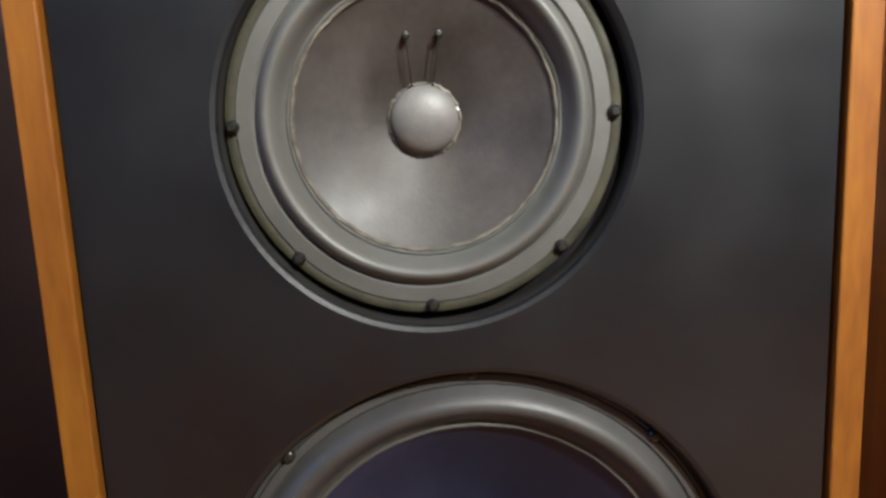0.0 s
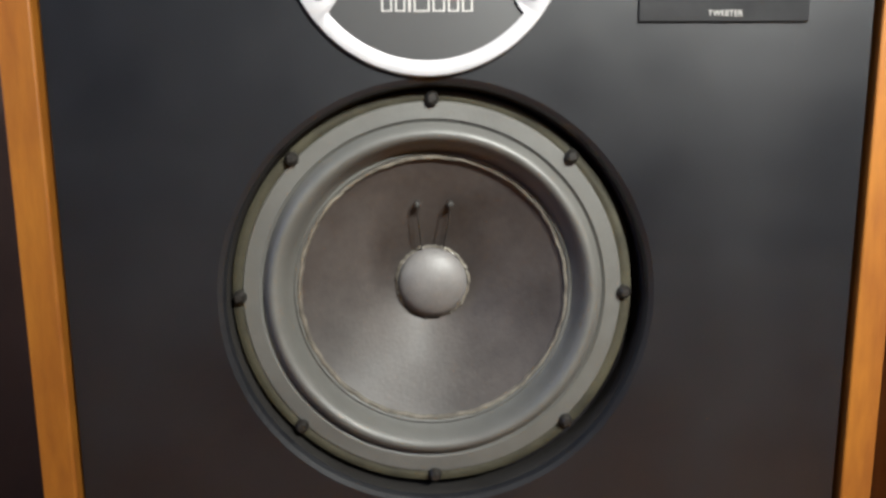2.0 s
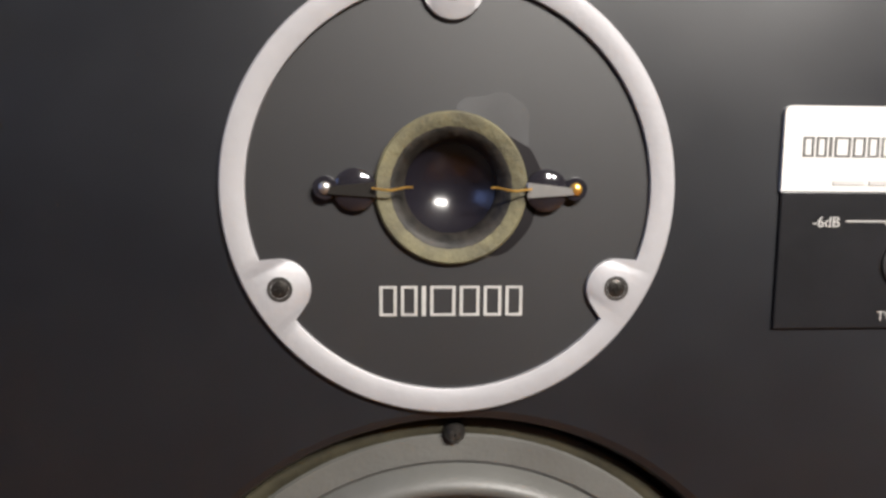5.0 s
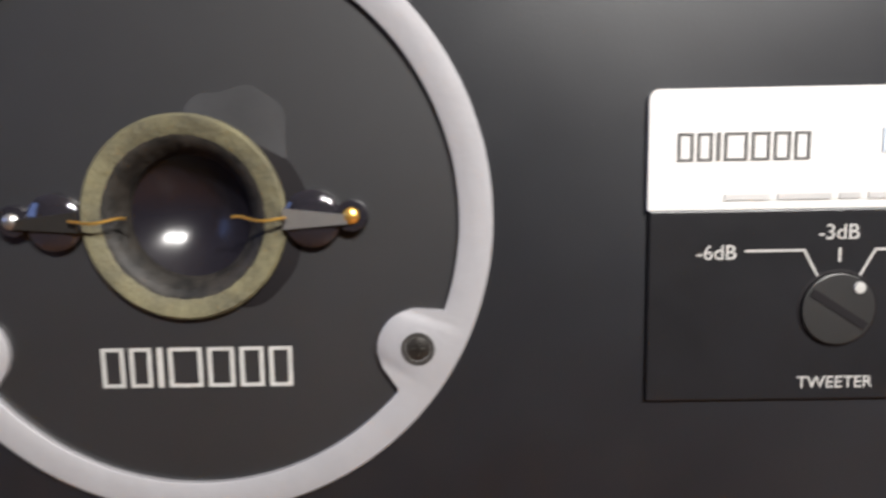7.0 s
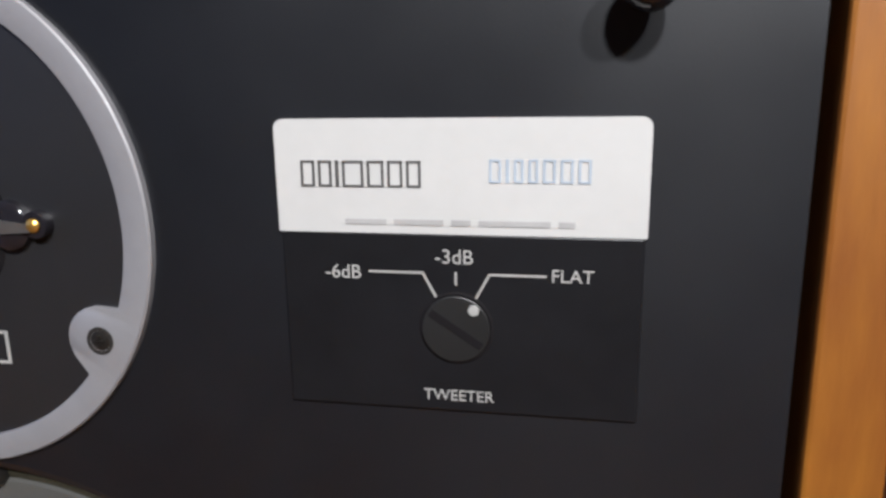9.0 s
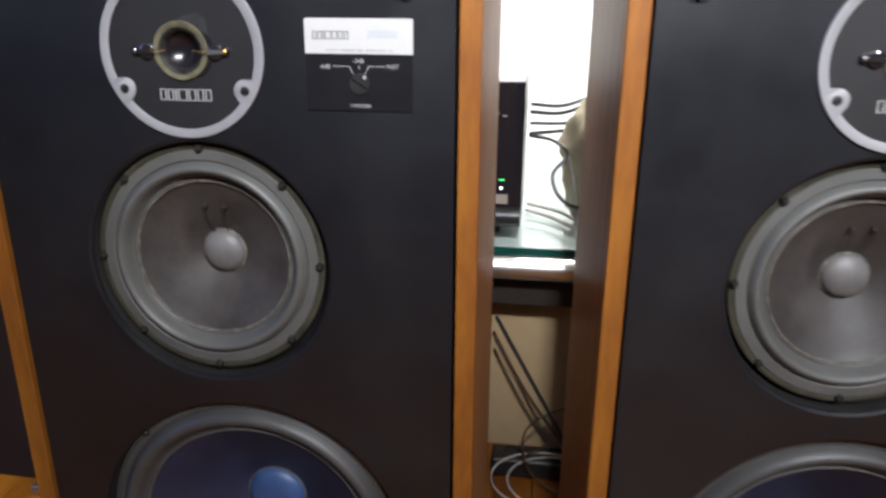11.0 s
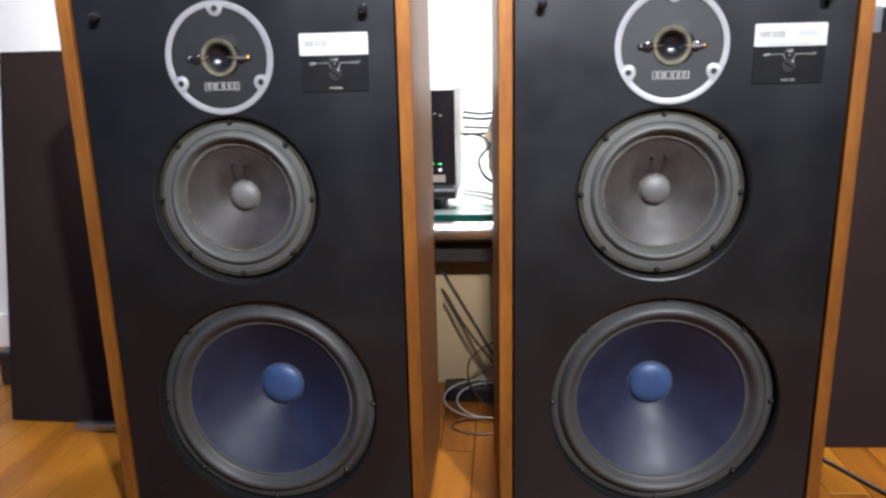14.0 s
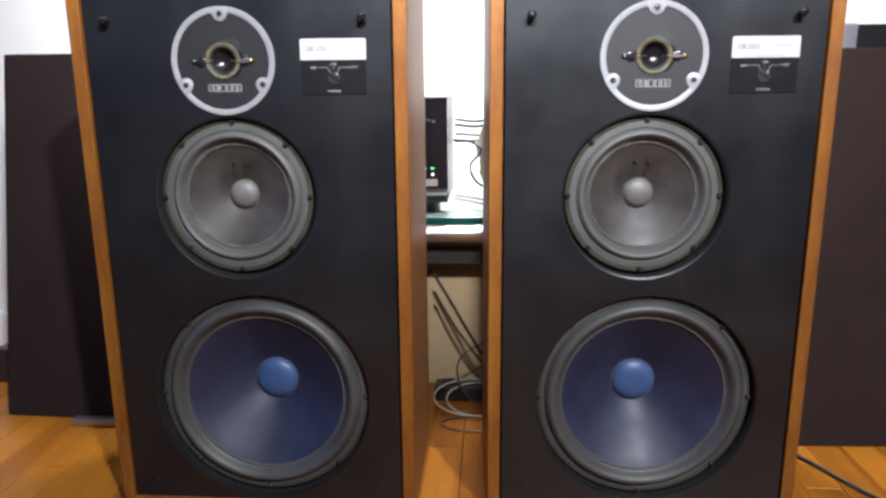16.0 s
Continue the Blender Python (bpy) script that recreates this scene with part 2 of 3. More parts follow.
def plate_with_holes(x0, x1, z0, z1, y0, y1, holes, seg=96, chamfer=0.003):
    """An upright board with round through-holes (x, z, radius), their front edge eased."""
    bm = bmesh.new()
    front, back = [], []
    loops = []
    for cx, cz, r in holes:
        rows = []
        for rr, yy in ((r + chamfer, y0), (r + chamfer * 0.3, y0 + chamfer * 0.3), (r, y0 + chamfer), (r, y1)):
            rows.append([bm.verts.new((cx + rr * math.cos(2 * math.pi * i / seg), yy, cz + rr * math.sin(2 * math.pi * i / seg))) for i in range(seg)])
        for a, b in zip(rows, rows[1:]):
            for i in range(seg):
                j = (i + 1) % seg
                bm.faces.new((a[i], a[j], b[j], b[i]))
        loops.append((rows[0], rows[-1]))
    for k, y in ((0, y0), (1, y1)):
        ring = [bm.verts.new(p) for p in ((x0, y, z0), (x1, y, z0), (x1, y, z1), (x0, y, z1))]
        edges = [bm.edges.new((ring[i], ring[(i + 1) % 4])) for i in range(4)]
        for lp in loops:
            lv = lp[k]
            for i in range(seg):
                e = bm.edges.get((lv[i], lv[(i + 1) % seg]))
                edges.append(e)
        bmesh.ops.triangle_fill(bm, edges=edges, use_beauty=True)
        (front if k == 0 else back).extend(ring)
    for i in range(4):
        bm.faces.new((front[i], front[(i + 1) % 4], back[(i + 1) % 4], back[i]))
    return bm


def words(text, size, x, y, z, mat, parent, label, align="CENTER"):
    """Printed words as a thin mesh, facing -y."""
    cu = bpy.data.curves.new("words", "FONT")
    cu.body, cu.size, cu.align_x, cu.align_y, cu.extrude = text, size, align, "CENTER", 0.0001
    tmp = bpy.data.objects.new("words", cu)
    scene.collection.objects.link(tmp)
    bpy.context.view_layer.update()
    me = bpy.data.meshes.new_from_object(tmp)
    bpy.data.objects.remove(tmp)
    me.transform(pose(x, y, z, 90, 0, 0))
    me.materials.clear()
    me.materials.append(mat)
    ob = new("lettering", me)
    ob.parent = parent
    return tagged(ob, label)


def bars(parent, mat, label, x0, x1, zc, h, y, widths, gap, hollow=0.0, thick=0.0003):
    """Plain upright bars in a row, standing in for printing that is not lettered; hollow ones are thin outlines."""
    total = sum(widths) + gap * (len(widths) - 1)
    k = (x1 - x0) / total
    x = x0
    for w in widths:
        bm = bmesh.new()
        xa, xb, za, zb = x, x + w * k, zc - h / 2, zc + h / 2
        if hollow and xb - xa > 2.5 * hollow:
            for xc in (xa, xb - hollow):
                add_box(bm, xc, xc + hollow, y - thick, y, za, zb)
            for zd in (za, zb - hollow * 0.8):
                add_box(bm, xa + hollow, xb - hollow, y - thick, y, zd, zd + hollow * 0.8)
        else:
            add_box(bm, xa, xb, y - thick, y, za, zb)
        part("printed_bar", bm, mat, parent, label)
        x += (w + gap) * k


# ---- the room ----
WALL_Y, LEFT_X, RIGHT_X, BACK_Y, CEIL_Z = 1.17, -3.0, 3.2, -3.4, 2.5
tagged(mesh_object("wall_north", box(LEFT_X, RIGHT_X, WALL_Y, WALL_Y + 0.12, 0, CEIL_Z), WALL_WHITE), "plain white painted wall behind the glass table", "wall", kind="structure")
tagged(mesh_object("wall_recess_side", box(LEFT_X, -0.56, 0.66, WALL_Y - 0.002, 0, CEIL_Z), WALL_WHITE), "white painted wall standing forward beside the table", "wall", kind="structure")
tagged(mesh_object("baseboard", box(LEFT_X, -0.558, 0.645, 0.658, 0.0, 0.085, 0.003), WALL_WHITE), "low white painted baseboard along the wall", "baseboard", kind="structure")
# made-up opening behind the blue fill
west = bmesh.new()
WY0, WY1, WZ0, WZ1 = -1.9, -0.5, 0.85, 2.15
add_box(west, LEFT_X - 0.12, LEFT_X, BACK_Y, WY0, 0, CEIL_Z)
add_box(west, LEFT_X - 0.12, LEFT_X, WY1, WALL_Y + 0.12, 0, CEIL_Z)
add_box(west, LEFT_X - 0.12, LEFT_X, WY0, WY1, 0, WZ0)
add_box(west, LEFT_X - 0.12, LEFT_X, WY0, WY1, WZ1, CEIL_Z)
# the other walls and ceiling are out of view, added to close the room
tagged(mesh_object("wall_west", west, WALL_UNSEEN), "unseen dark side wall with an opening for the blue fill", "wall", kind="structure")
tagged(mesh_object("wall_east", box(RIGHT_X, RIGHT_X + 0.12, BACK_Y, WALL_Y + 0.12, 0, CEIL_Z), WALL_UNSEEN), "unseen dark side wall, added to close the room", "wall", kind="structure")
tagged(mesh_object("wall_south", box(LEFT_X - 0.12, RIGHT_X + 0.12, BACK_Y - 0.12, BACK_Y, 0, CEIL_Z), WALL_UNSEEN), "unseen dark wall behind the camera, added to close the room", "wall", kind="structure")
tagged(mesh_object("ceiling", box(LEFT_X - 0.12, RIGHT_X + 0.12, BACK_Y - 0.12, WALL_Y + 0.12, CEIL_Z, CEIL_Z + 0.1), CEILING_WHITE), "plain white ceiling, out of view", "ceiling", kind="structure")
floor = tagged(mesh_object("floor", box(LEFT_X - 0.12, RIGHT_X + 0.12, BACK_Y - 0.12, WALL_Y + 0.12, -0.1, -0.012), SUBFLOOR), "glossy orange-brown hardwood strip floor", "floor", kind="structure")


# ---- loudspeaker ----
CX = 0.019          # middle of the cabinet, seen from the tweeter's axis
XL, XR = -0.1815 - CX, 0.2180 - CX
PANEL_Z0, PANEL_Z1, CAB_Z1, DEPTH = 0.0165, 0.7415, 0.7635, 0.235


def screw(parent, x, z, y, r, up):
    """A pan-head screw with a cross slot."""
    bm = revolve([(0, y - up), (r * 0.55, y - up * 0.95), (r * 0.9, y - up * 0.6), (r, y - up * 0.2), (r, y + 0.001)], x, z, 20)
    s = part("screw", bm, SCREW, parent, "black pan-head screw", True)
    slot = bmesh.new()
    add_box(slot, x - r * 0.55, x + r * 0.55, y - up - 0.0002, y - up * 0.9, z - r * 0.12, z + r * 0.12, 0.6)
    add_box(slot, x - r * 0.12, x + r * 0.12, y - up - 0.0002, y - up * 0.9, z - r * 0.55, z + r * 0.55, 0.6)
    part("slot", slot, WIRE_DARK, s)


def glue_bead(bm, cx, cz, amount, seed):
    """Makes a turned bead lumpy: its height and width wander along the ring."""
    rnd = random.Random(seed)
    phases = [(k, rnd.uniform(0.4, 1.0), rnd.uniform(0, 6.28)) for k in (7, 17, 29, 43, 61)]
    for v in bm.verts:
        a = math.atan2(v.co.z - cz, v.co.x - cx)
        w = sum(h * math.sin(k * a + p) for k, h, p in phases) / 2.2
        k = 1.0 + amount * w / math.hypot(v.co.x - cx, v.co.z - cz)
        v.co.x, v.co.z = cx + (v.co.x - cx) * k, cz + (v.co.z - cz) * k
        v.co.y -= amount * (0.6 + 0.8 * w + rnd.uniform(-0.3, 0.3))
    return bm


def driver(parent, name, cx, cz, hole, screw_r, prof, mats, label, dome_label, forward, rot=0.0):
    """A cone driver set in behind the baffle: rim, gasket, rolled surround, cone, dome, screws."""
    prof = {k: [(r, y - forward) for r, y in v] if isinstance(v, list) else v for k, v in prof.items()}
    root = part(name, revolve(prof["rim"], cx, cz), mats[0], parent, label, True)
    part("gasket", revolve(prof["gasket"], cx, cz), mats[1], root, "worn olive-brown gasket ring", True)
    part("surround", revolve(prof["surround"], cx, cz), mats[2], root, "rolled rubber surround", True)
    part("cone", revolve(prof["cone"], cx, cz, 128), mats[3], root, "", True)
    part("dust_dome", revolve(prof["dome"], cx, cz, 64), mats[4], root, dome_label, True)
    part("seam", glue_bead(revolve(prof["seam"], cx, cz, 240), cx, cz, 0.0004, 3), mats[5], root, "", True)
    if "collar" in prof:
        part("dome_collar", glue_bead(revolve(prof["collar"], cx, cz, 96), cx, cz, 0.0006 if hole < 0.12 else 0.0002, 7), GLUE if hole < 0.12 else DOME_GREY, root, "pale glue line round the dust cap", True)
    for i in range(8):
        a = radians(45 * i + rot)
        screw(root, cx + screw_r * math.cos(a), cz + screw_r * math.sin(a), prof["screw_y"] - forward, prof["screw_size"], 0.004)
    return root


def arc(r0, r1, y0, bulge, n=10, drop=0.0):
    return [(r0 + (r1 - r0) * k / n, y0 + drop * k / n - bulge * math.sin(math.pi * k / n)) for k in range(n + 1)]


def cap(r, y_edge, rise, n=10):
    return [(r * math.sin(math.pi / 2 * k / n), y_edge - rise * (math.cos(math.pi / 2 * k / n))) for k in range(n + 1)]


def loudspeaker(at, label, TW, WF, BG, badge_shift=(0.0, 0.0), mid_shift=(-0.0020, 0.0018), bass_shift=(-0.0008, 0.0026)):
    sp = thing("loudspeaker", at, label, "loudspeaker", "pair of loudspeakers")
    edge = 0.0172
    for s, xa in ((-1, XL - 0.003 - edge), (1, XR + 0.003)):
        side = part("side_panel", box(xa, xa + edge, 0.0152, DEPTH, 0.0, CAB_Z1, 0.001), VENEER, sp, "dull brown wood veneer side")
        part("edge_strip", box(xa, xa + edge, -0.003, 0.015, 0.0, CAB_Z1, 0.0012), WOOD, side, "orange-brown solid wood front edge")
    part("top_panel", box(XL - 0.0028, XR + 0.0028, -0.003, DEPTH, PANEL_Z1 + 0.001, CAB_Z1, 0.001), WOOD, sp)
    part("bottom_panel", box(XL - 0.0028, XR + 0.0028, -0.003, DEPTH, 0.0, PANEL_Z0 - 0.001, 0.001), WOOD, sp)
    part("back_panel", box(XL - 0.003, XR + 0.003, DEPTH - 0.016, DEPTH - 0.002, PANEL_Z0 - 0.001, PANEL_Z1 + 0.001), WOOD_DARK, sp)
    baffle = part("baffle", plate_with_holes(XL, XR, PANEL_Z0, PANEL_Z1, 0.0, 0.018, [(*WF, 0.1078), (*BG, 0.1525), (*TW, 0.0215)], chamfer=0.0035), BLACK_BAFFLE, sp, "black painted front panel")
    # lining paler than the baffle: light on the hole's wall put in its colour
    for cx, cz, rr in ((*WF, 0.1076), (*BG, 0.1523)):
        part("hole_lining", revolve([(rr + 0.0002, 0.0042), (rr - 0.0004, 0.0050), (rr - 0.0004, 0.0180), (rr + 0.0002, 0.0186)], cx, cz), HOLE_GREY, baffle, "grey wall of the round cut-out, paler as if lit", True)
    # the smaller cone
    mid = dict(
        rim=[(0.1130, 0.0390), (0.1130, 0.0271), (0.1035, 0.0271), (0.1035, 0.0180), (0.0960, 0.0180), (0.0960, 0.0240)],
        gasket=[(0.1038, 0.0200), (0.1038, 0.0170), (0.1032, 0.0166), (0.1000, 0.0164), (0.0975, 0.0178)],
        surround=[(0.0988, 0.0176), (0.0980, 0.0160), (0.0900, 0.0157), (0.0885, 0.0172)] + arc(0.0885, 0.0748, 0.0172, 0.0085, 10, 0.0036)[1:] + [(0.0737, 0.0222), (0.0724, 0.0214), (0.0698, 0.0238)],
        cone=[(0.0710, 0.0224), (0.0690, 0.0236), (0.0600, 0.0280), (0.0500, 0.0327), (0.0400, 0.0375), (0.0300, 0.0426), (0.0190, 0.0485)],
        dome=cap(0.0195, 0.0465, 0.0100),
        seam=[(0.0714, 0.0222), (0.0708, 0.0215), (0.0698, 0.0217), (0.0692, 0.0234)],
        collar=[(0.0212, 0.0478), (0.0205, 0.0464), (0.0197, 0.0460), (0.0192, 0.0470)],
        screw_y=0.0160, screw_size=0.0036)
    mx, mz = WF[0] + mid_shift[0], WF[1] + mid_shift[1]
    # rim matt black, so the hole's top looks as dark as deep shade
    d = driver(baffle, "midrange_driver", mx, mz, 0.1065, 0.0998, mid, (MATT_BLACK, OLIVE, GREY_RUBBER, CONE_GREY, DOME_GREY, GLUE), "grey paper-cone driver in a recessed round hole", "pale grey domed dust cap", 0.0080)
    for s in (-1, 1):
        x0, x1 = mx + 0.0008 + s * 0.0088, mx + s * 0.0058
        part("lead_wire", tube([(x0 - 0.0003, 0.0235, mz + 0.0452), (x0, 0.0222, mz + 0.0440), (x0 + (x1 - x0) * 0.3, 0.0262, mz + 0.0350), (x0 + (x1 - x0) * 0.65, 0.0305, mz + 0.0270), (x1, 0.0365, mz + 0.0188)], 0.00045, 6), WIRE_DARK, d, "thin dark lead wire")
        part("solder_spot", revolve([(0, 0.0218), (0.0014, 0.0222), (0.0020, 0.0236), (0.0020, 0.027)], x0, mz + 0.0450, 12), WIRE_DARK, d, "", True)
    # the large cone
    big = dict(
        rim=[(0.1590, 0.034), (0.1590, 0.0231), (0.1490, 0.0231), (0.1490, 0.0165), (0.1440, 0.0163), (0.1440, 0.022)],
        gasket=[(0.1493, 0.0185), (0.1492, 0.0156), (0.1486, 0.0151), (0.1474, 0.0151), (0.1466, 0.0166)],
        surround=[(0.1468, 0.0166), (0.1461, 0.0146), (0.1415, 0.0142), (0.1400, 0.0156)] + arc(0.1400, 0.1200, 0.0155, 0.0100)[1:] + [(0.1182, 0.0175), (0.1146, 0.0184)],
        cone=[(0.1158, 0.0180), (0.1136, 0.0192), (0.1000, 0.0292), (0.0800, 0.0436), (0.0600, 0.0578), (0.0400, 0.0718), (0.0300, 0.0789)],
        dome=cap(0.0314, 0.0768, 0.0125),
        seam=[(0.1164, 0.0180), (0.1156, 0.0170), (0.1146, 0.0172), (0.1138, 0.0188)],
        collar=[(0.0327, 0.0774), (0.0323, 0.0758), (0.0315, 0.0760), (0.0310, 0.0778)],
        screw_y=0.0152, screw_size=0.0042)
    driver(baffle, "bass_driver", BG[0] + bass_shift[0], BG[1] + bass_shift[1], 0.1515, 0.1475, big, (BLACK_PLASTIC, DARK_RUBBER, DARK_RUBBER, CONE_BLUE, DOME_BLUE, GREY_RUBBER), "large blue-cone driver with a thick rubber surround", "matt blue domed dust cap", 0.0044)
    # tweeter on its round plate
    tx, tz = TW
    plate = part("tweeter_plate", revolve([(0.0192, 0.004), (0.0192, -0.0008), (0.0600, -0.0008), (0.0614, -0.0009), (0.0614, 0.0)], tx, tz), PLATE_BLACK, baffle, "black round tweeter plate", True)
    ring = bmesh.new()
    seg = 180
    inner, outer = [], []
    for i in range(seg):
        a = 2 * math.pi * i / seg
        r = 0.0606
        for k in (90, 210, 330):
            off = (a - radians(k) + math.pi) % (2 * math.pi) - math.pi
            c, rt = 0.0588, 0.0092
            disc = rt * rt - (c * math.sin(off)) ** 2
            if abs(off) < 0.5 and disc > 0:
                r = min(r, c * math.cos(off) - math.sqrt(disc))
        inner.append(r)
    rows = []
    for y, grow in ((-0.0008, 0.0), (-0.0022, 0.0), (-0.0024, 0.0003)):
        rows.append([ring.verts.new((tx + (inner[i] + grow) * math.cos(2 * math.pi * i / seg), y, tz + (inner[i] + grow) * math.sin(2 * math.pi * i / seg))) for i in range(seg)])
    for r, y in ((0.0676, -0.0024), (0.0681, -0.0019), (0.0681, 0.0)):
        rows.append([ring.verts.new((tx + r * math.cos(2 * math.pi * i / seg), y, tz + r * math.sin(2 * math.pi * i / seg))) for i in range(seg)])
    for a, b in zip(rows, rows[1:]):
        for i in range(seg):
            ring.faces.new((a[i], a[(i + 1) % seg], b[(i + 1) % seg], b[i]))
    part("trim_ring", ring, SILVER, plate, "satin silver trim ring with three screw tabs", True)
    for k in (90, 210, 330):
        x, z = tx + 0.0588 * math.cos(radians(k)), tz + 0.0588 * math.sin(radians(k))
        part("washer", revolve([(0.0038, -0.0022), (0.0038, -0.00255), (0.0028, -0.00255), (0.0026, -0.0015)], x, z, 24), WIRE_DARK, plate, "", True)
        bm = revolve([(0, -0.0029), (0.0016, -0.0028), (0.0027, -0.0024), (0.0028, -0.0015)], x, z, 20)
        add_box(bm, x - 0.0016, x + 0.0016, -0.0032, -0.0026, z - 0.0003, z + 0.0003)
        add_box(bm, x - 0.0003, x + 0.0003, -0.0032, -0.0026, z - 0.0016, z + 0.0016)
        part("screw", bm, SCREW, plate, "black cross-head screw", True)
    tz = TW[1] + 0.0009
    part("gasket", revolve([(0.0229, -0.0006), (0.0228, -0.0024), (0.0222, -0.0030), (0.0186, -0.0027), (0.0177, -0.0020), (0.0174, -0.0002)], tx, tz, 72), FELT, plate, "olive felt ring round the tweeter", True)
    for name, mat, a0, a1, r0, r1, y, note, seed in (("glue_patch", MATT_BLACK, -62, 48, 0.0222, 0.0282, -0.0013, "black smear of glue beside the ring", 21), ("dust_smear", PLATE_SMEAR, 22, 88, 0.0222, 0.0335, -0.0011, "pale wiped smear on the plate", 5)):
        patch, rnd, n = bmesh.new(), random.Random(seed), 40
        phase = rnd.uniform(0, 6)
        inner, outer = [], []
        for k in range(n + 1):
            u = k / n
            a = radians(a0 + (a1 - a0) * u)
            r = r0 + (r1 - r0) * math.sin(math.pi * u) ** 0.6 * (0.82 + 0.14 * math.sin(9 * u + phase) + 0.05 * math.sin(23 * u)) + 0.0003
            inner.append(patch.verts.new((tx + r0 * math.cos(a), y, tz + r0 * math.sin(a))))
            outer.append(patch.verts.new((tx + r * math.cos(a), -0.0009, tz + r * math.sin(a))))
        for k in range(n):
            patch.faces.new((inner[k], inner[k + 1], outer[k + 1], outer[k]))
        part(name, patch, mat, plate, note, True)
    skirt = revolve([(0.0186, -0.0024), (0.0176, -0.0023), (0.0162, -0.0014), (0.0152, -0.0002), (0.0145, 0.0008), (0.0140, 0.0016), (0.0138, 0.0040)], tx, tz, 144)
    rnd = random.Random(8)
    waves = [(k, rnd.uniform(0.3, 1.0), rnd.uniform(0, 6.28)) for k in (9, 14, 23, 31)]
    for v in skirt.verts:
        a, r = math.atan2(v.co.z - tz, v.co.x - tx), math.hypot(v.co.x - tx, v.co.z - tz)
        w = sum(h * math.sin(k * a + p) for k, h, p in waves) / 2
        if r > 0.0141:
            v.co.x, v.co.z = tx + (v.co.x - tx) * (1 + 0.014 * w), tz + (v.co.z - tz) * (1 + 0.014 * w)
            v.co.y -= 0.00012 * w
    part("suspension", skirt, TWEETER_SKIRT, plate, "lumpy dark brown edge round the dome", True)
    part("dome", revolve([(0.0142 * k / 16, 0.0030 + 0.0075 * (1 - (k / 16) ** 2)) for k in range(17)], tx, tz, 64), TWEETER_DOME, plate, "small glossy black concave tweeter dome", True)
    for s in (-1, 1):
        part("terminal_boss", revolve([(0, -0.0040), (0.0052, -0.0038), (0.0064, -0.0028), (0.0066, -0.0006)], tx + s * 0.0285, tz - 0.0005, 32), BLACK_GLOSS, plate, "", True)
        lug = bmesh.new()
        vs = [lug.verts.new((tx + s * x, y, tz - 0.0005 + z)) for x, z in ((0.0225, -0.0022), (0.0225, 0.0024), (0.0365, 0.0008), (0.0365, -0.0012)) for y in (-0.0046, -0.0040)]
        for q in ((0, 2, 4, 6), (1, 3, 5, 7), (0, 1, 3, 2), (2, 3, 5, 4), (4, 5, 7, 6), (6, 7, 1, 0)):
            lug.faces.new([vs[i] for i in q])
        part("solder_lug", lug, STEEL if s > 0 else SCREW, plate, "tapered metal solder lug")
        part("terminal_post", revolve([(0, -0.0050), (0.0012, -0.0048), (0.0018, -0.0042), (0.0020, -0.0006)], tx + s * 0.0372, tz, 20), GOLD if s > 0 else STEEL, plate, "brass terminal post" if s > 0 else "steel terminal post", True)
        part("post_collar", revolve([(0.0020, -0.0038), (0.0034, -0.0036), (0.0036, -0.0030), (0.0036, -0.0006)], tx + s * 0.0372, tz, 24), BLACK_GLOSS, plate, "", True)
        part("lead_wire", tube([(tx + s * 0.0235, -0.0058, tz), (tx + s * 0.0180, -0.0066, tz - 0.0005), (tx + s * 0.0135, -0.0048, tz + 0.0003), (tx + s * 0.0115, -0.0050, tz + 0.0003)], 0.00035, 6), GOLD, plate, "fine copper lead wire")
    tz = TW[1]
    bars(plate, PRINT_WHITE, "plain pale printed shape", tx - 0.0214, tx + 0.0222, tz - 0.0333, 0.0092, -0.0008, (0.50, 0.48, 0.12, 0.74, 0.58, 0.52, 0.50), 0.13, hollow=0.0009)
    # tone control badge
    bdx, bdz = badge_shift
    bx0, bx1, bz1, bz0 = 0.1013 - CX + bdx, 0.1858 - CX + bdx, 0.6707 + bdz, 0.6012 + bdz
    zm = 0.6446 + bdz
    badge = part("badge", box(bx0 + 0.0004, bx1 - 0.0004, -0.0012, 0.0, bz0, zm, 0.0005), VINYL, baffle, "black control badge with a white upper part")
    white = bmesh.new()
    outline = [(bx0, zm), (bx1, zm)]
    for cx, a0 in ((bx1 - 0.0022, 0), (bx0 + 0.0022, 90)):
        outline += [(cx + 0.0022 * math.cos(radians(a0 + k * 15)), bz1 - 0.0022 + 0.0022 * math.sin(radians(a0 + k * 15))) for k in range(7)]
    fr = [white.verts.new((x, -0.0014, z)) for x, z in outline]
    bk = [white.verts.new((x, 0.0, z)) for x, z in outline]
    white.faces.new(fr)
    for i in range(len(fr)):
        white.faces.new((fr[i], fr[(i + 1) % len(fr)], bk[(i + 1) % len(bk)], bk[i]))
    part("white_plate", white, BADGE_WHITE, badge, "white rounded name plate")
    bars(badge, PRINT_GREY, "plain dark grey printed shape", bx0 + 0.0062, bx0 + 0.0346, bz1 - 0.0124, 0.0060, -0.0014, (0.50, 0.48, 0.12, 0.74, 0.58, 0.52, 0.50), 0.13, hollow=0.0006)
    bars(badge, PRINT_BLUE, "plain light blue printed shape", bx0 + 0.0500, bx0 + 0.0722, bz1 - 0.0116, 0.0052, -0.0014, (0.42, 0.12, 0.34, 0.34, 0.44, 0.44, 0.44), 0.16, hollow=0.0006)
    bars(badge, PRINT_PALE, "faint thin grey bar", bx0 + 0.0165, bx0 + 0.0690, zm + 0.0027, 0.0013, -0.0014, (2.2, 2.6, 1.0, 3.6, 0.8), 0.4)
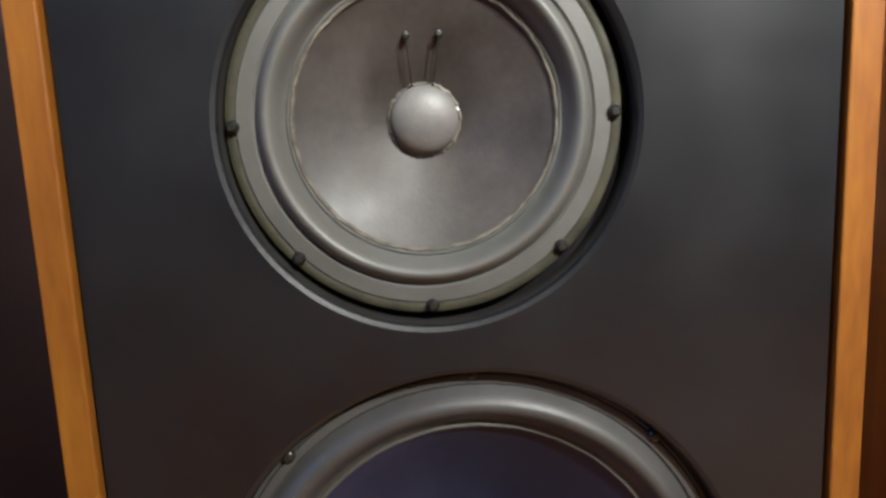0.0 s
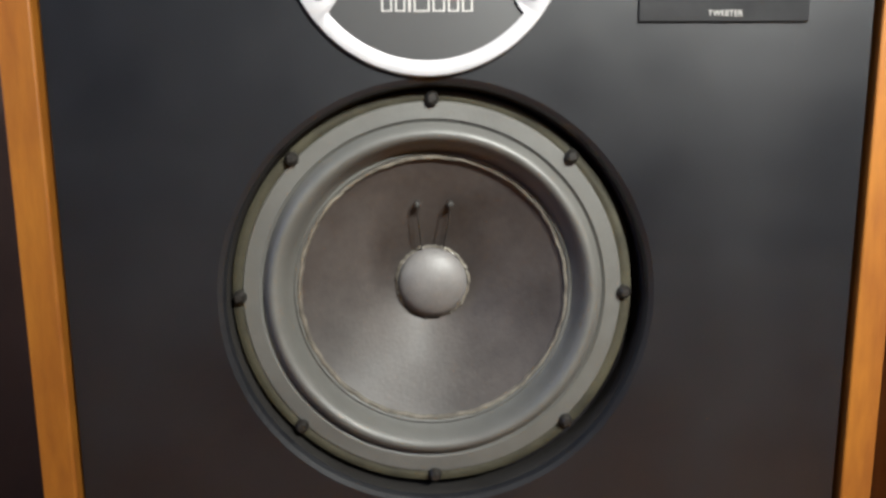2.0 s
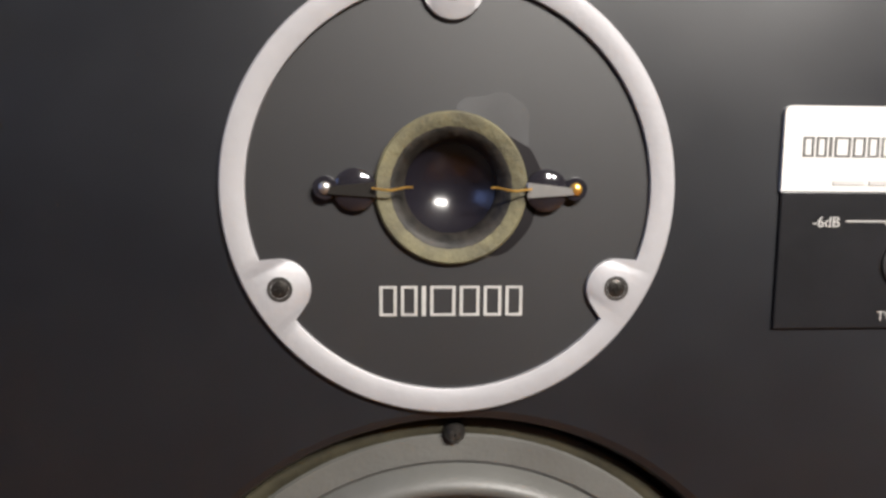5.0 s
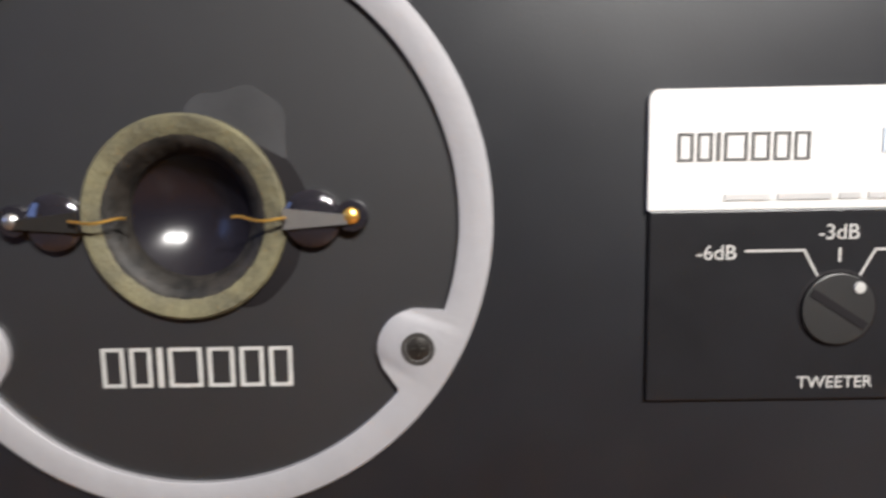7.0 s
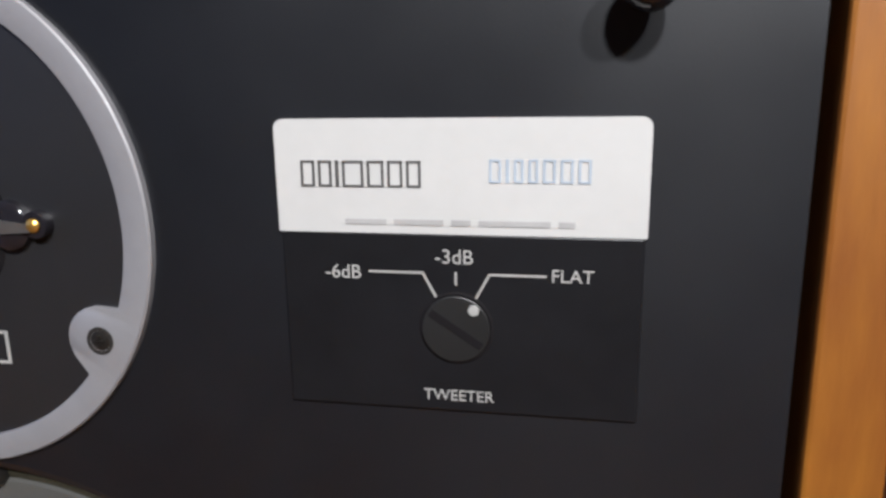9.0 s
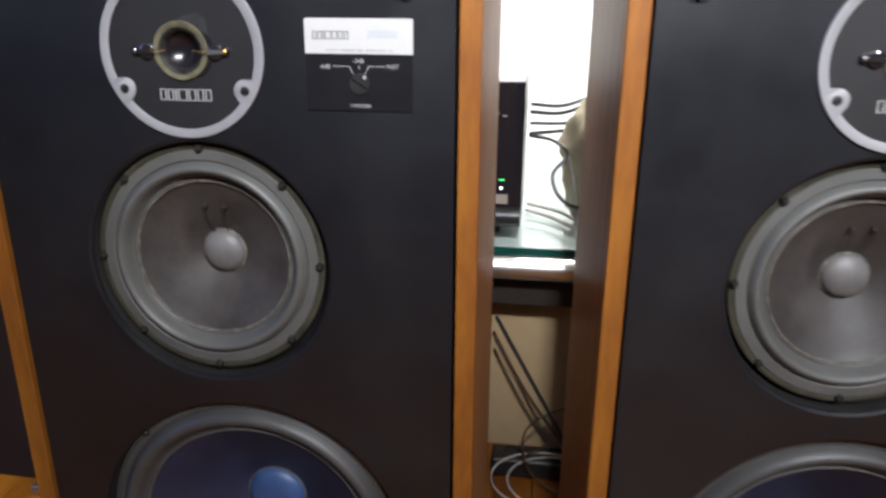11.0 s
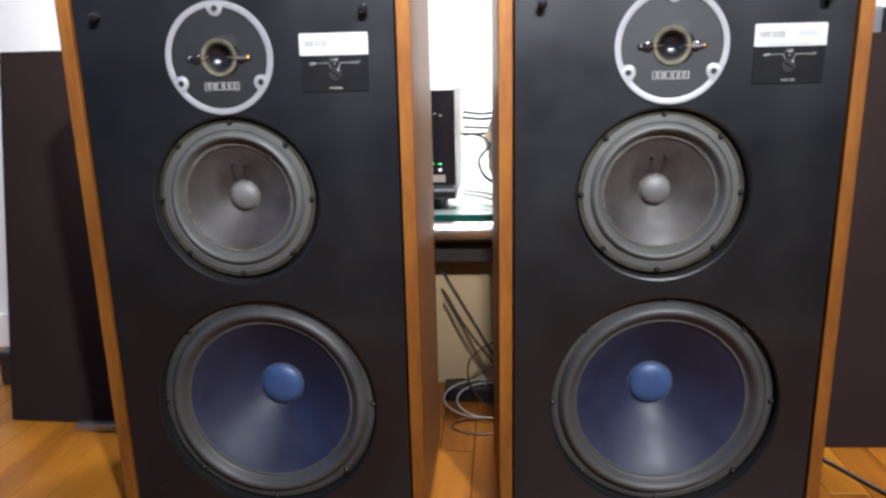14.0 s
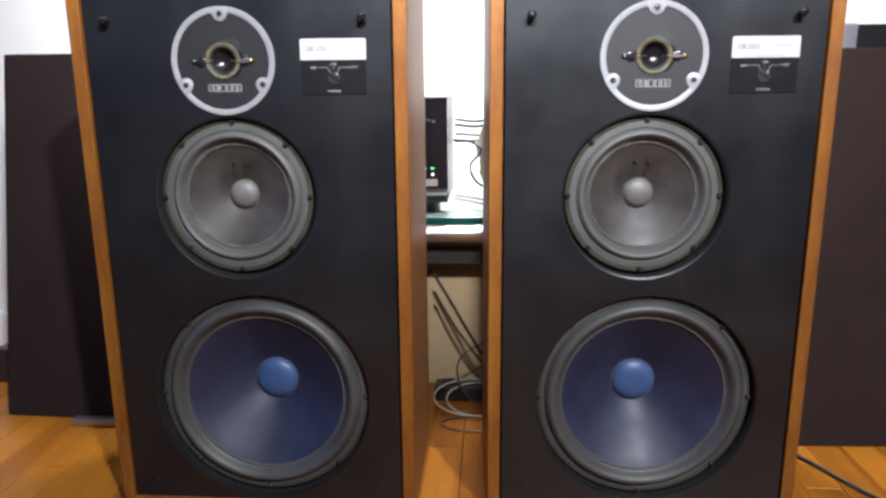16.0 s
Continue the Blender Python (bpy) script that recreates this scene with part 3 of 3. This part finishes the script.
    kx, kz = 0.1436 - CX + bdx, 0.6222 + bdz
    part("knob", revolve([(0, -0.0022), (0.0078, -0.0022), (0.0080, -0.0021), (0.0080, -0.0010)], kx, kz, 48), KNOB_GREY, badge, "round black slotted knob")
    part("knob_well", revolve([(0.0080, -0.00125), (0.0083, -0.0014), (0.0089, -0.00125)], kx, kz, 48), MATT_BLACK, badge, "", True)
    slot = bmesh.new()
    add_box(slot, kx - 0.0072, kx + 0.0072, -0.0024, -0.0020, kz - 0.0009, kz + 0.0009, radians(33))
    part("knob_slot", slot, MATT_BLACK, badge)
    part("pointer_dot", revolve([(0, -0.0028), (0.0012, -0.0027), (0.0014, -0.0021)], kx + 0.0042, kz + 0.0048, 16), PRINT_WHITE, badge, "white pointer dot")
    for s in (-1, 1):
        line = bmesh.new()
        add_box(line, kx + s * 0.0141 - 0.0066, kx + s * 0.0141 + 0.0066, -0.0014, -0.0012, kz + 0.01295, kz + 0.01345)
        add_box(line, kx + s * 0.0062 - 0.00025, kx + s * 0.0062 + 0.00025, -0.0014, -0.0012, kz + 0.0070, kz + 0.0136, s * 0.50)
        part("scale_line", line, PRINT_WHITE, badge, "thin white scale line")
    tick = bmesh.new()
    add_box(tick, kx - 0.00025, kx + 0.00025, -0.0014, -0.0012, kz + 0.0105, kz + 0.0136)
    part("scale_line", tick, PRINT_WHITE, badge, "thin white scale line")
    words("-6dB", 0.0047, kx - 0.0270, -0.0013, kz + 0.0128, PRINT_WHITE, badge, "white printed words -6dB")
    words("-3dB", 0.0048, kx - 0.0004, -0.0013, kz + 0.0170, PRINT_WHITE, badge, "white printed words -3dB")
    words("FLAT", 0.0043, kx + 0.0264, -0.0013, kz + 0.0132, PRINT_WHITE, badge, "white printed words FLAT")
    words("TWEETER", 0.0039, kx + 0.0004, -0.0013, kz - 0.0170, PRINT_WHITE, badge, "white printed words TWEETER")
    # grille pegs
    for x, z in ((-0.1500 - CX, 0.6965), (0.1830 - CX, 0.6965)):
        prof = [(0, -0.0160)] + [(0.0060 * math.sin(math.pi * k / 12), -0.0100 - 0.0060 * math.cos(math.pi * k / 12)) for k in range(1, 10)] + [(0.0038, -0.0045), (0.0038, 0.0)]
        part("grille_peg", revolve(prof, x, z, 28), BLACK_GLOSS, baffle, "black ball-headed grille peg", True)
    for x, z in ((-0.1475 - CX, 0.0435), (0.1890 - CX, 0.0445)):
        part("grille_socket", revolve([(0, -0.0026), (0.0012, -0.0023), (0.0020, -0.0012), (0.0023, -0.0004), (0.0036, -0.0003), (0.0038, 0.0005)], x, z, 20), SCREW, baffle, "small dark round grille socket", True)
    return sp


# the two cabinets differ: their round holes sit a few millimetres apart from one to the other
loudspeaker((CX, 0, 0), "black-fronted loudspeaker in an orange-brown wood cabinet, dusty cones",
            (-0.0005 - CX, 0.6440), (0.0040 - CX, 0.4645), (0.0215 - CX, 0.1760))
right_speaker = loudspeaker((0.5632, 0.0184, 0), "black-fronted loudspeaker in an orange-brown wood cabinet, turned slightly outward",
                            (0.0054 - CX, 0.6452), (0.0044 - CX, 0.4645), (0.0205 - CX, 0.1765), (0.0008, -0.0022), (-0.0010, 0.0018), (-0.0020, 0.0024))
right_speaker.rotation_euler = (0, 0, radians(2.61))


# ---- glass table behind the loudspeakers ----
TABLE_Y0, TABLE_Z = 0.387, 0.371
table = thing("glass_table", (0.3, 0.75, 0), "long glass-topped table with a chrome front rail", "table")
OX, OY = 0.3, 0.75


def tpart(name, bm, mat, label="", smooth=False):
    bmesh.ops.translate(bm, verts=bm.verts, vec=(-OX, -OY, 0))
    return part(name, bm, mat, table, label, smooth)


tpart("glass_top", box(-0.52, 1.7, TABLE_Y0 + 0.0015, 1.16, TABLE_Z - 0.011, TABLE_Z, 0.001), GLASS_TOP, "pale greenish glass top, only partly see-through")
tpart("glass_edge", box(-0.52, 1.7, TABLE_Y0 - 0.001, TABLE_Y0 + 0.001, TABLE_Z - 0.011, TABLE_Z - 0.0005), GLASS_EDGE, "dark green polished glass edge")
tpart("front_rail", tube([(-0.52, TABLE_Y0 + 0.004, TABLE_Z - 0.030), (1.7, TABLE_Y0 + 0.004, TABLE_Z - 0.030)], 0.0175, 24, 2), CHROME, "round chrome front rail", True)
tpart("cross_bar", box(-0.50, 1.68, TABLE_Y0 + 0.03, TABLE_Y0 + 0.045, TABLE_Z - 0.098, TABLE_Z - 0.062, 0.002), DARK_STEEL, "dark flat steel bar under the rail")
for x in (-0.49, 1.67):
    for y in (TABLE_Y0 + 0.02, 1.12):
        tpart("leg", tube([(x, y, 0.0), (x, y, TABLE_Z - 0.012)], 0.02, 20, 2), CHROME, "round chrome leg", True)
tpart("rear_rail", tube([(-0.52, 1.12, TABLE_Z - 0.029), (1.7, 1.12, TABLE_Z - 0.029)], 0.0165, 16, 2), CHROME, "", True)


# ---- detached grilles leaning against the table ----
def grille(at, lean, turn, label):
    g = thing("speaker_grille", at, label, "speaker grille", "loose grilles")
    w, h = 0.40, 0.690
    bm = box(-w / 2, w / 2, 0.0, 0.016, 0.0, h, 0.004, 3)
    part("cloth_panel", bm, CLOTH_BROWN, g, "dark brown stretched cloth")
    fr = bmesh.new()
    for x0, x1, z0, z1 in ((-w / 2 + 0.006, -w / 2 + 0.03, 0.006, h - 0.006), (w / 2 - 0.03, w / 2 - 0.006, 0.006, h - 0.006), (-w / 2 + 0.03, w / 2 - 0.03, 0.006, 0.03), (-w / 2 + 0.03, w / 2 - 0.03, h - 0.03, h - 0.006)):
        add_box(fr, x0, x1, 0.0155, 0.022, z0, z1)
    part("back_frame", fr, WOOD_DARK, g, "thin dark wooden frame")
    g.rotation_euler = (radians(-lean), 0, radians(turn))
    return g


grille((-0.382, 0.272, 0.0), 10.5, -2.0, "dark brown cloth grille leaning against the table edge")
grille((1.065, 0.240, 0.0), 13.2, 2.0, "dark brown cloth grille leaning beside the second loudspeaker")


# ---- things on and under the table ----
def amplifier():
    a = thing("amplifier", (0.169, 0.405, TABLE_Z), "black compact amplifier with green lights on the glass table", "amplifier")
    part("case", box(-0.10, 0.095, 0.004, 0.22, 0.026, 0.225, 0.003), SILVER_SIDE, a, "pale grey metal case")
    part("front_panel", box(-0.102, 0.095, -0.006, 0.004, 0.034, 0.222, 0.002), BLACK_GLOSS, a, "glossy black front")
    for x in (0.052, 0.067):
        part("indicator", box(x - 0.0032, x + 0.0032, -0.0075, -0.006, 0.0910, 0.0920), LED_GREEN, a, "lit green indicator")
        part("button", revolve([(0, -0.0085), (0.0018, -0.0082), (0.0022, -0.006)], x, 0.080, 16), LED_WHITE, a, "small bright button", True)
    part("display_strip", box(0.038, 0.076, -0.0078, -0.006, 0.058, 0.071), DISPLAY, a, "brownish display strip")
    dots = bmesh.new()
    for i in range(4):
        add_box(dots, 0.036 + i * 0.010, 0.042 + i * 0.010, -0.0067, -0.006, 0.186 - 0.003 * i, 0.1872 - 0.003 * i)
    part("print", dots, PRINT_PALE, a, "faint printed marks")
    part("tray", tube([(-0.10, -0.006, 0.040), (0.094, -0.006, 0.040)], 0.013, 20, 2), BLACK_PLASTIC, a, "rounded black lower bar", True)
    for x in (-0.08, 0.055):
        for y in (0.06, 0.2):
            part("foot", revolve([(0, 0), (0.010, 0), (0.010, 0.03), (0, 0.03)], 0, 0, 20), BLACK_PLASTIC, a, "round black foot").matrix_basis = pose(x, y, 0.0, 90, 0, 0)
    return a


amplifier()


def lumpy_cloth():
    bm = bmesh.new()
    bmesh.ops.create_icosphere(bm, subdivisions=5, radius=1)
    for v in bm.verts:
        p = v.co.copy()
        n = noise.noise(p * 1.6) * 0.28 + noise.noise(p * 4.2 + Vector((3, 1, 0))) * 0.13 + noise.noise(Vector((p.x * 3, p.y * 3, p.z * 11))) * 0.06
        p *= 1 + n
        v.co = Vector((p.x * 0.085, p.y * 0.07, max(p.z * 0.115, -0.098) + 0.098))
    ob = mesh_object("crumpled_cloth", bm, CLOTH_BEIGE, True)
    ob.location = (0.412, 0.52, TABLE_Z)
    tagged(ob, "crumpled beige cloth bag lying on the glass table", "cloth")


lumpy_cloth()


def component():
    c = thing("hifi_component", (1.121, 0.52, TABLE_Z), "black component with a silver end on the glass table", "electronics")
    part("case", box(-0.105, 0.12, -0.04, 0.10, 0.0, 0.346, 0.004), MATT_BLACK, c, "tall black case")
    part("end_cap", box(-0.134, -0.1052, -0.042, 0.02, 0.30, 0.348, 0.005), CAP_GREY, c, "silver end piece")


component()


def cardboard_box():
    b = thing("cardboard_box", (0.32, 0.60, 0), "beige cardboard box standing under the glass table", "box")
    part("body", box(-0.33, 0.33, -0.13, 0.13, 0.0, 0.318, 0.004), CARD, b)
    part("lid_flap", box(-0.328, 0.328, -0.134, 0.132, 0.3185, 0.330, 0.003), CARD, b, "folded cardboard lid")


cardboard_box()


def cable(points, r, mat, label, name="cable", steps=8):
    bm = tube(points, r, 8, steps)
    base = Vector(points[0])
    bmesh.ops.translate(bm, verts=bm.verts, vec=-base)
    ob = mesh_object(name, bm, mat, True)
    ob.location = base
    return tagged(ob, label, "cable")


cable([(0.27, 0.56, 0.535), (0.32, 0.60, 0.53), (0.38, 0.62, 0.55), (0.46, 0.64, 0.57)], 0.0032, CABLE_BLACK, "black signal cable from the amplifier's back")
cable([(0.27, 0.575, 0.545), (0.32, 0.61, 0.540), (0.38, 0.63, 0.558), (0.46, 0.65, 0.578)], 0.0030, CABLE_BLACK, "second black signal cable from the amplifier's back")
cable([(0.27, 0.58, 0.515), (0.33, 0.63, 0.51), (0.40, 0.64, 0.525), (0.47, 0.66, 0.54)], 0.0028, CABLE_BLACK, "thin black cable running to the cloth bag")
cable([(0.27, 0.57, 0.50), (0.33, 0.62, 0.50), (0.40, 0.63, 0.515), (0.47, 0.65, 0.53)], 0.0032, CABLE_BLACK, "black signal cable hanging behind the amplifier")
cable([(0.27, 0.50, 0.508), (0.305, 0.47, 0.506), (0.325, 0.45, 0.490), (0.306, 0.44, 0.466), (0.312, 0.43, 0.440), (0.335, 0.42, 0.424), (0.37, 0.43, 0.42)], 0.0028, CABLE_BLACK, "black looped cable beside the amplifier")
cable([(0.27, 0.54, 0.385), (0.31, 0.50, 0.384), (0.35, 0.44, 0.384), (0.40, 0.42, 0.384)], 0.003, CABLE_GREY, "grey cable lying on the glass")
cable([(0.27, 0.58, 0.385), (0.32, 0.54, 0.384), (0.36, 0.47, 0.384), (0.42, 0.44, 0.384)], 0.003, CABLE_GREY, "second grey cable lying on the glass")
cable([(0.325, 0.45, 0.49), (0.336, 0.43, 0.44), (0.342, 0.40, 0.384), (0.35, 0.345, 0.386)], 0.0026, CABLE_GREY, "thin pale cable running down to the glass edge")
cable([(0.235, 0.40, 0.26), (0.285, 0.38, 0.18), (0.335, 0.36, 0.10), (0.375, 0.35, 0.03), (0.40, 0.34, 0.005)], 0.0030, CABLE_BLACK, "black power cable running down to the floor")
cable([(0.235, 0.42, 0.215), (0.28, 0.40, 0.145), (0.33, 0.38, 0.085), (0.38, 0.37, 0.03), (0.41, 0.36, 0.004)], 0.0027, CABLE_BROWN, "brown cable running down to the floor")
cable([(0.39, 0.38, 0.135), (0.33, 0.38, 0.125), (0.287, 0.37, 0.095), (0.285, 0.36, 0.055), (0.31, 0.35, 0.02), (0.36, 0.34, 0.004)], 0.0017, CABLE_BROWN, "thin brown looped cable under the table")
cable([(0.40, 0.35, 0.095), (0.335, 0.36, 0.085), (0.29, 0.36, 0.06)], 0.0016, CABLE_BROWN, "thin brown cable end under the table")
for cx, cy, rx, ry, z, mat in ((0.318, 0.345, 0.080, 0.040, 0.024, CABLE_GREY), (0.330, 0.350, 0.068, 0.034, 0.018, CABLE_GREY), (0.322, 0.285, 0.066, 0.030, 0.002, CABLE_BROWN)):
    cable([(cx + rx * math.cos(a), cy + ry * math.sin(a), z + 0.020 * math.sin(a) * (1 if z > 0.01 else 0) + (0.004 if z > 0.01 else 0)) for a in [radians(d) for d in range(20, 370, 25)]], 0.0017, mat, "pale coiled cable loop lying on the floor", steps=4)


def power_strip():
    p = thing("power_strip", (0.335, 0.405, 0), "black power strip lying on the floor", "power strip")
    part("body", box(-0.10, 0.11, -0.022, 0.022, 0.0, 0.032, 0.006, 3), BLACK_PLASTIC, p)
    for x in (-0.07, 0.0, 0.07):
        part("socket", revolve([(0.017, 0.0), (0.017, -0.001), (0.013, -0.001), (0.012, 0.004)], 0, 0, 20), BLACK_GLOSS, p).matrix_basis = pose(x, 0, 0.0325, -90, 0, 0)


power_strip()
cable([(0.80, 0.36, 0.004), (0.845, 0.225, 0.004), (0.875, 0.165, 0.004), (0.905, 0.105, 0.004), (0.95, 0.03, 0.004), (1.02, -0.06, 0.004)], 0.0035, CABLE_BLACK, "thin black cable lying across the wooden floor")


def flat_plug():
    p = thing("cable_tray", (-0.30, 0.262, 0), "flat brown cable cover lying on the floor", "cable cover")
    part("strip", box(-0.10, 0.06, -0.010, 0.010, 0.0, 0.005, 0.002), CABLE_BROWN, p)
    part("bright_edge", box(-0.075, 0.06, 0.002, 0.008, 0.0052, 0.0065), CABLE_GREY, p)


flat_plug()


def power_adapter():
    p = thing("power_adapter", (-0.66, 0.46, 0), "black power adapter lying on the floor", "power adapter")
    part("body", box(-0.05, 0.042, -0.03, 0.03, 0.0, 0.075, 0.006, 3), BLACK_PLASTIC, p)
    part("cord", tube([(0.0, 0.025, 0.03), (-0.02, 0.10, 0.02), (-0.10, 0.18, 0.005), (-0.25, 0.22, 0.005)], 0.003), CABLE_BLACK, p, "thin black cord", True)


power_adapter()

# ---- short bar on the floor behind the loudspeaker ----
bar = tagged(mesh_object("metal_bar", box(-0.085, 0.085, -0.009, 0.009, 0.0, 0.014, 0.003, 3), STEEL), "short dull metal bar lying on the floor boards", "metal bar")
bar.location = (-0.346, 0.250, 0.0)

# ---- floor boards: single boards where they come into view, the others joined ----
BOARD_W, rng = 0.0592, random.Random(4)
board_meshes = {}
rest = bmesh.new()
for i in range(-46, 62):
    x0 = -0.352 + i * BOARD_W
    if x0 < LEFT_X or x0 + BOARD_W > RIGHT_X:
        continue
    y, first = BACK_Y, True
    while y < WALL_Y - 0.01:
        length = rng.choice((0.5, 0.7, 0.9) if first else (0.6, 0.8, 1.0, 1.3, 1.6))
        first = False
        length = round(min(length, WALL_Y - y), 2)
        if WALL_Y - y - length < 0.15:
            length = round(WALL_Y - y, 2)
        if -1.3 < x0 < 1.9 and y + length > -0.6:
            if length not in board_meshes:
                bm = box(0.0005, BOARD_W - 0.0005, 0.0005, length - 0.0005, -0.0115, 0.0, 0.0008, 1)
                me = bpy.data.meshes.new("floor_board")
                bm.to_mesh(me)
                bm.free()
                me.materials.append(FLOOR_WOOD)
                board_meshes[length] = me
            ob = new("floor_board", board_meshes[length])
            ob.location = (x0, y, 0)
            ob.parent = floor
        else:
            add_box(rest, x0 + 0.0005, x0 + BOARD_W - 0.0005, y + 0.0005, y + length - 0.0005, -0.0115, 0.0)
        y += length
other_boards = part("other_boards", rest, FLOOR_WOOD, floor)
tagged(other_boards, "", "", "", "stuff")
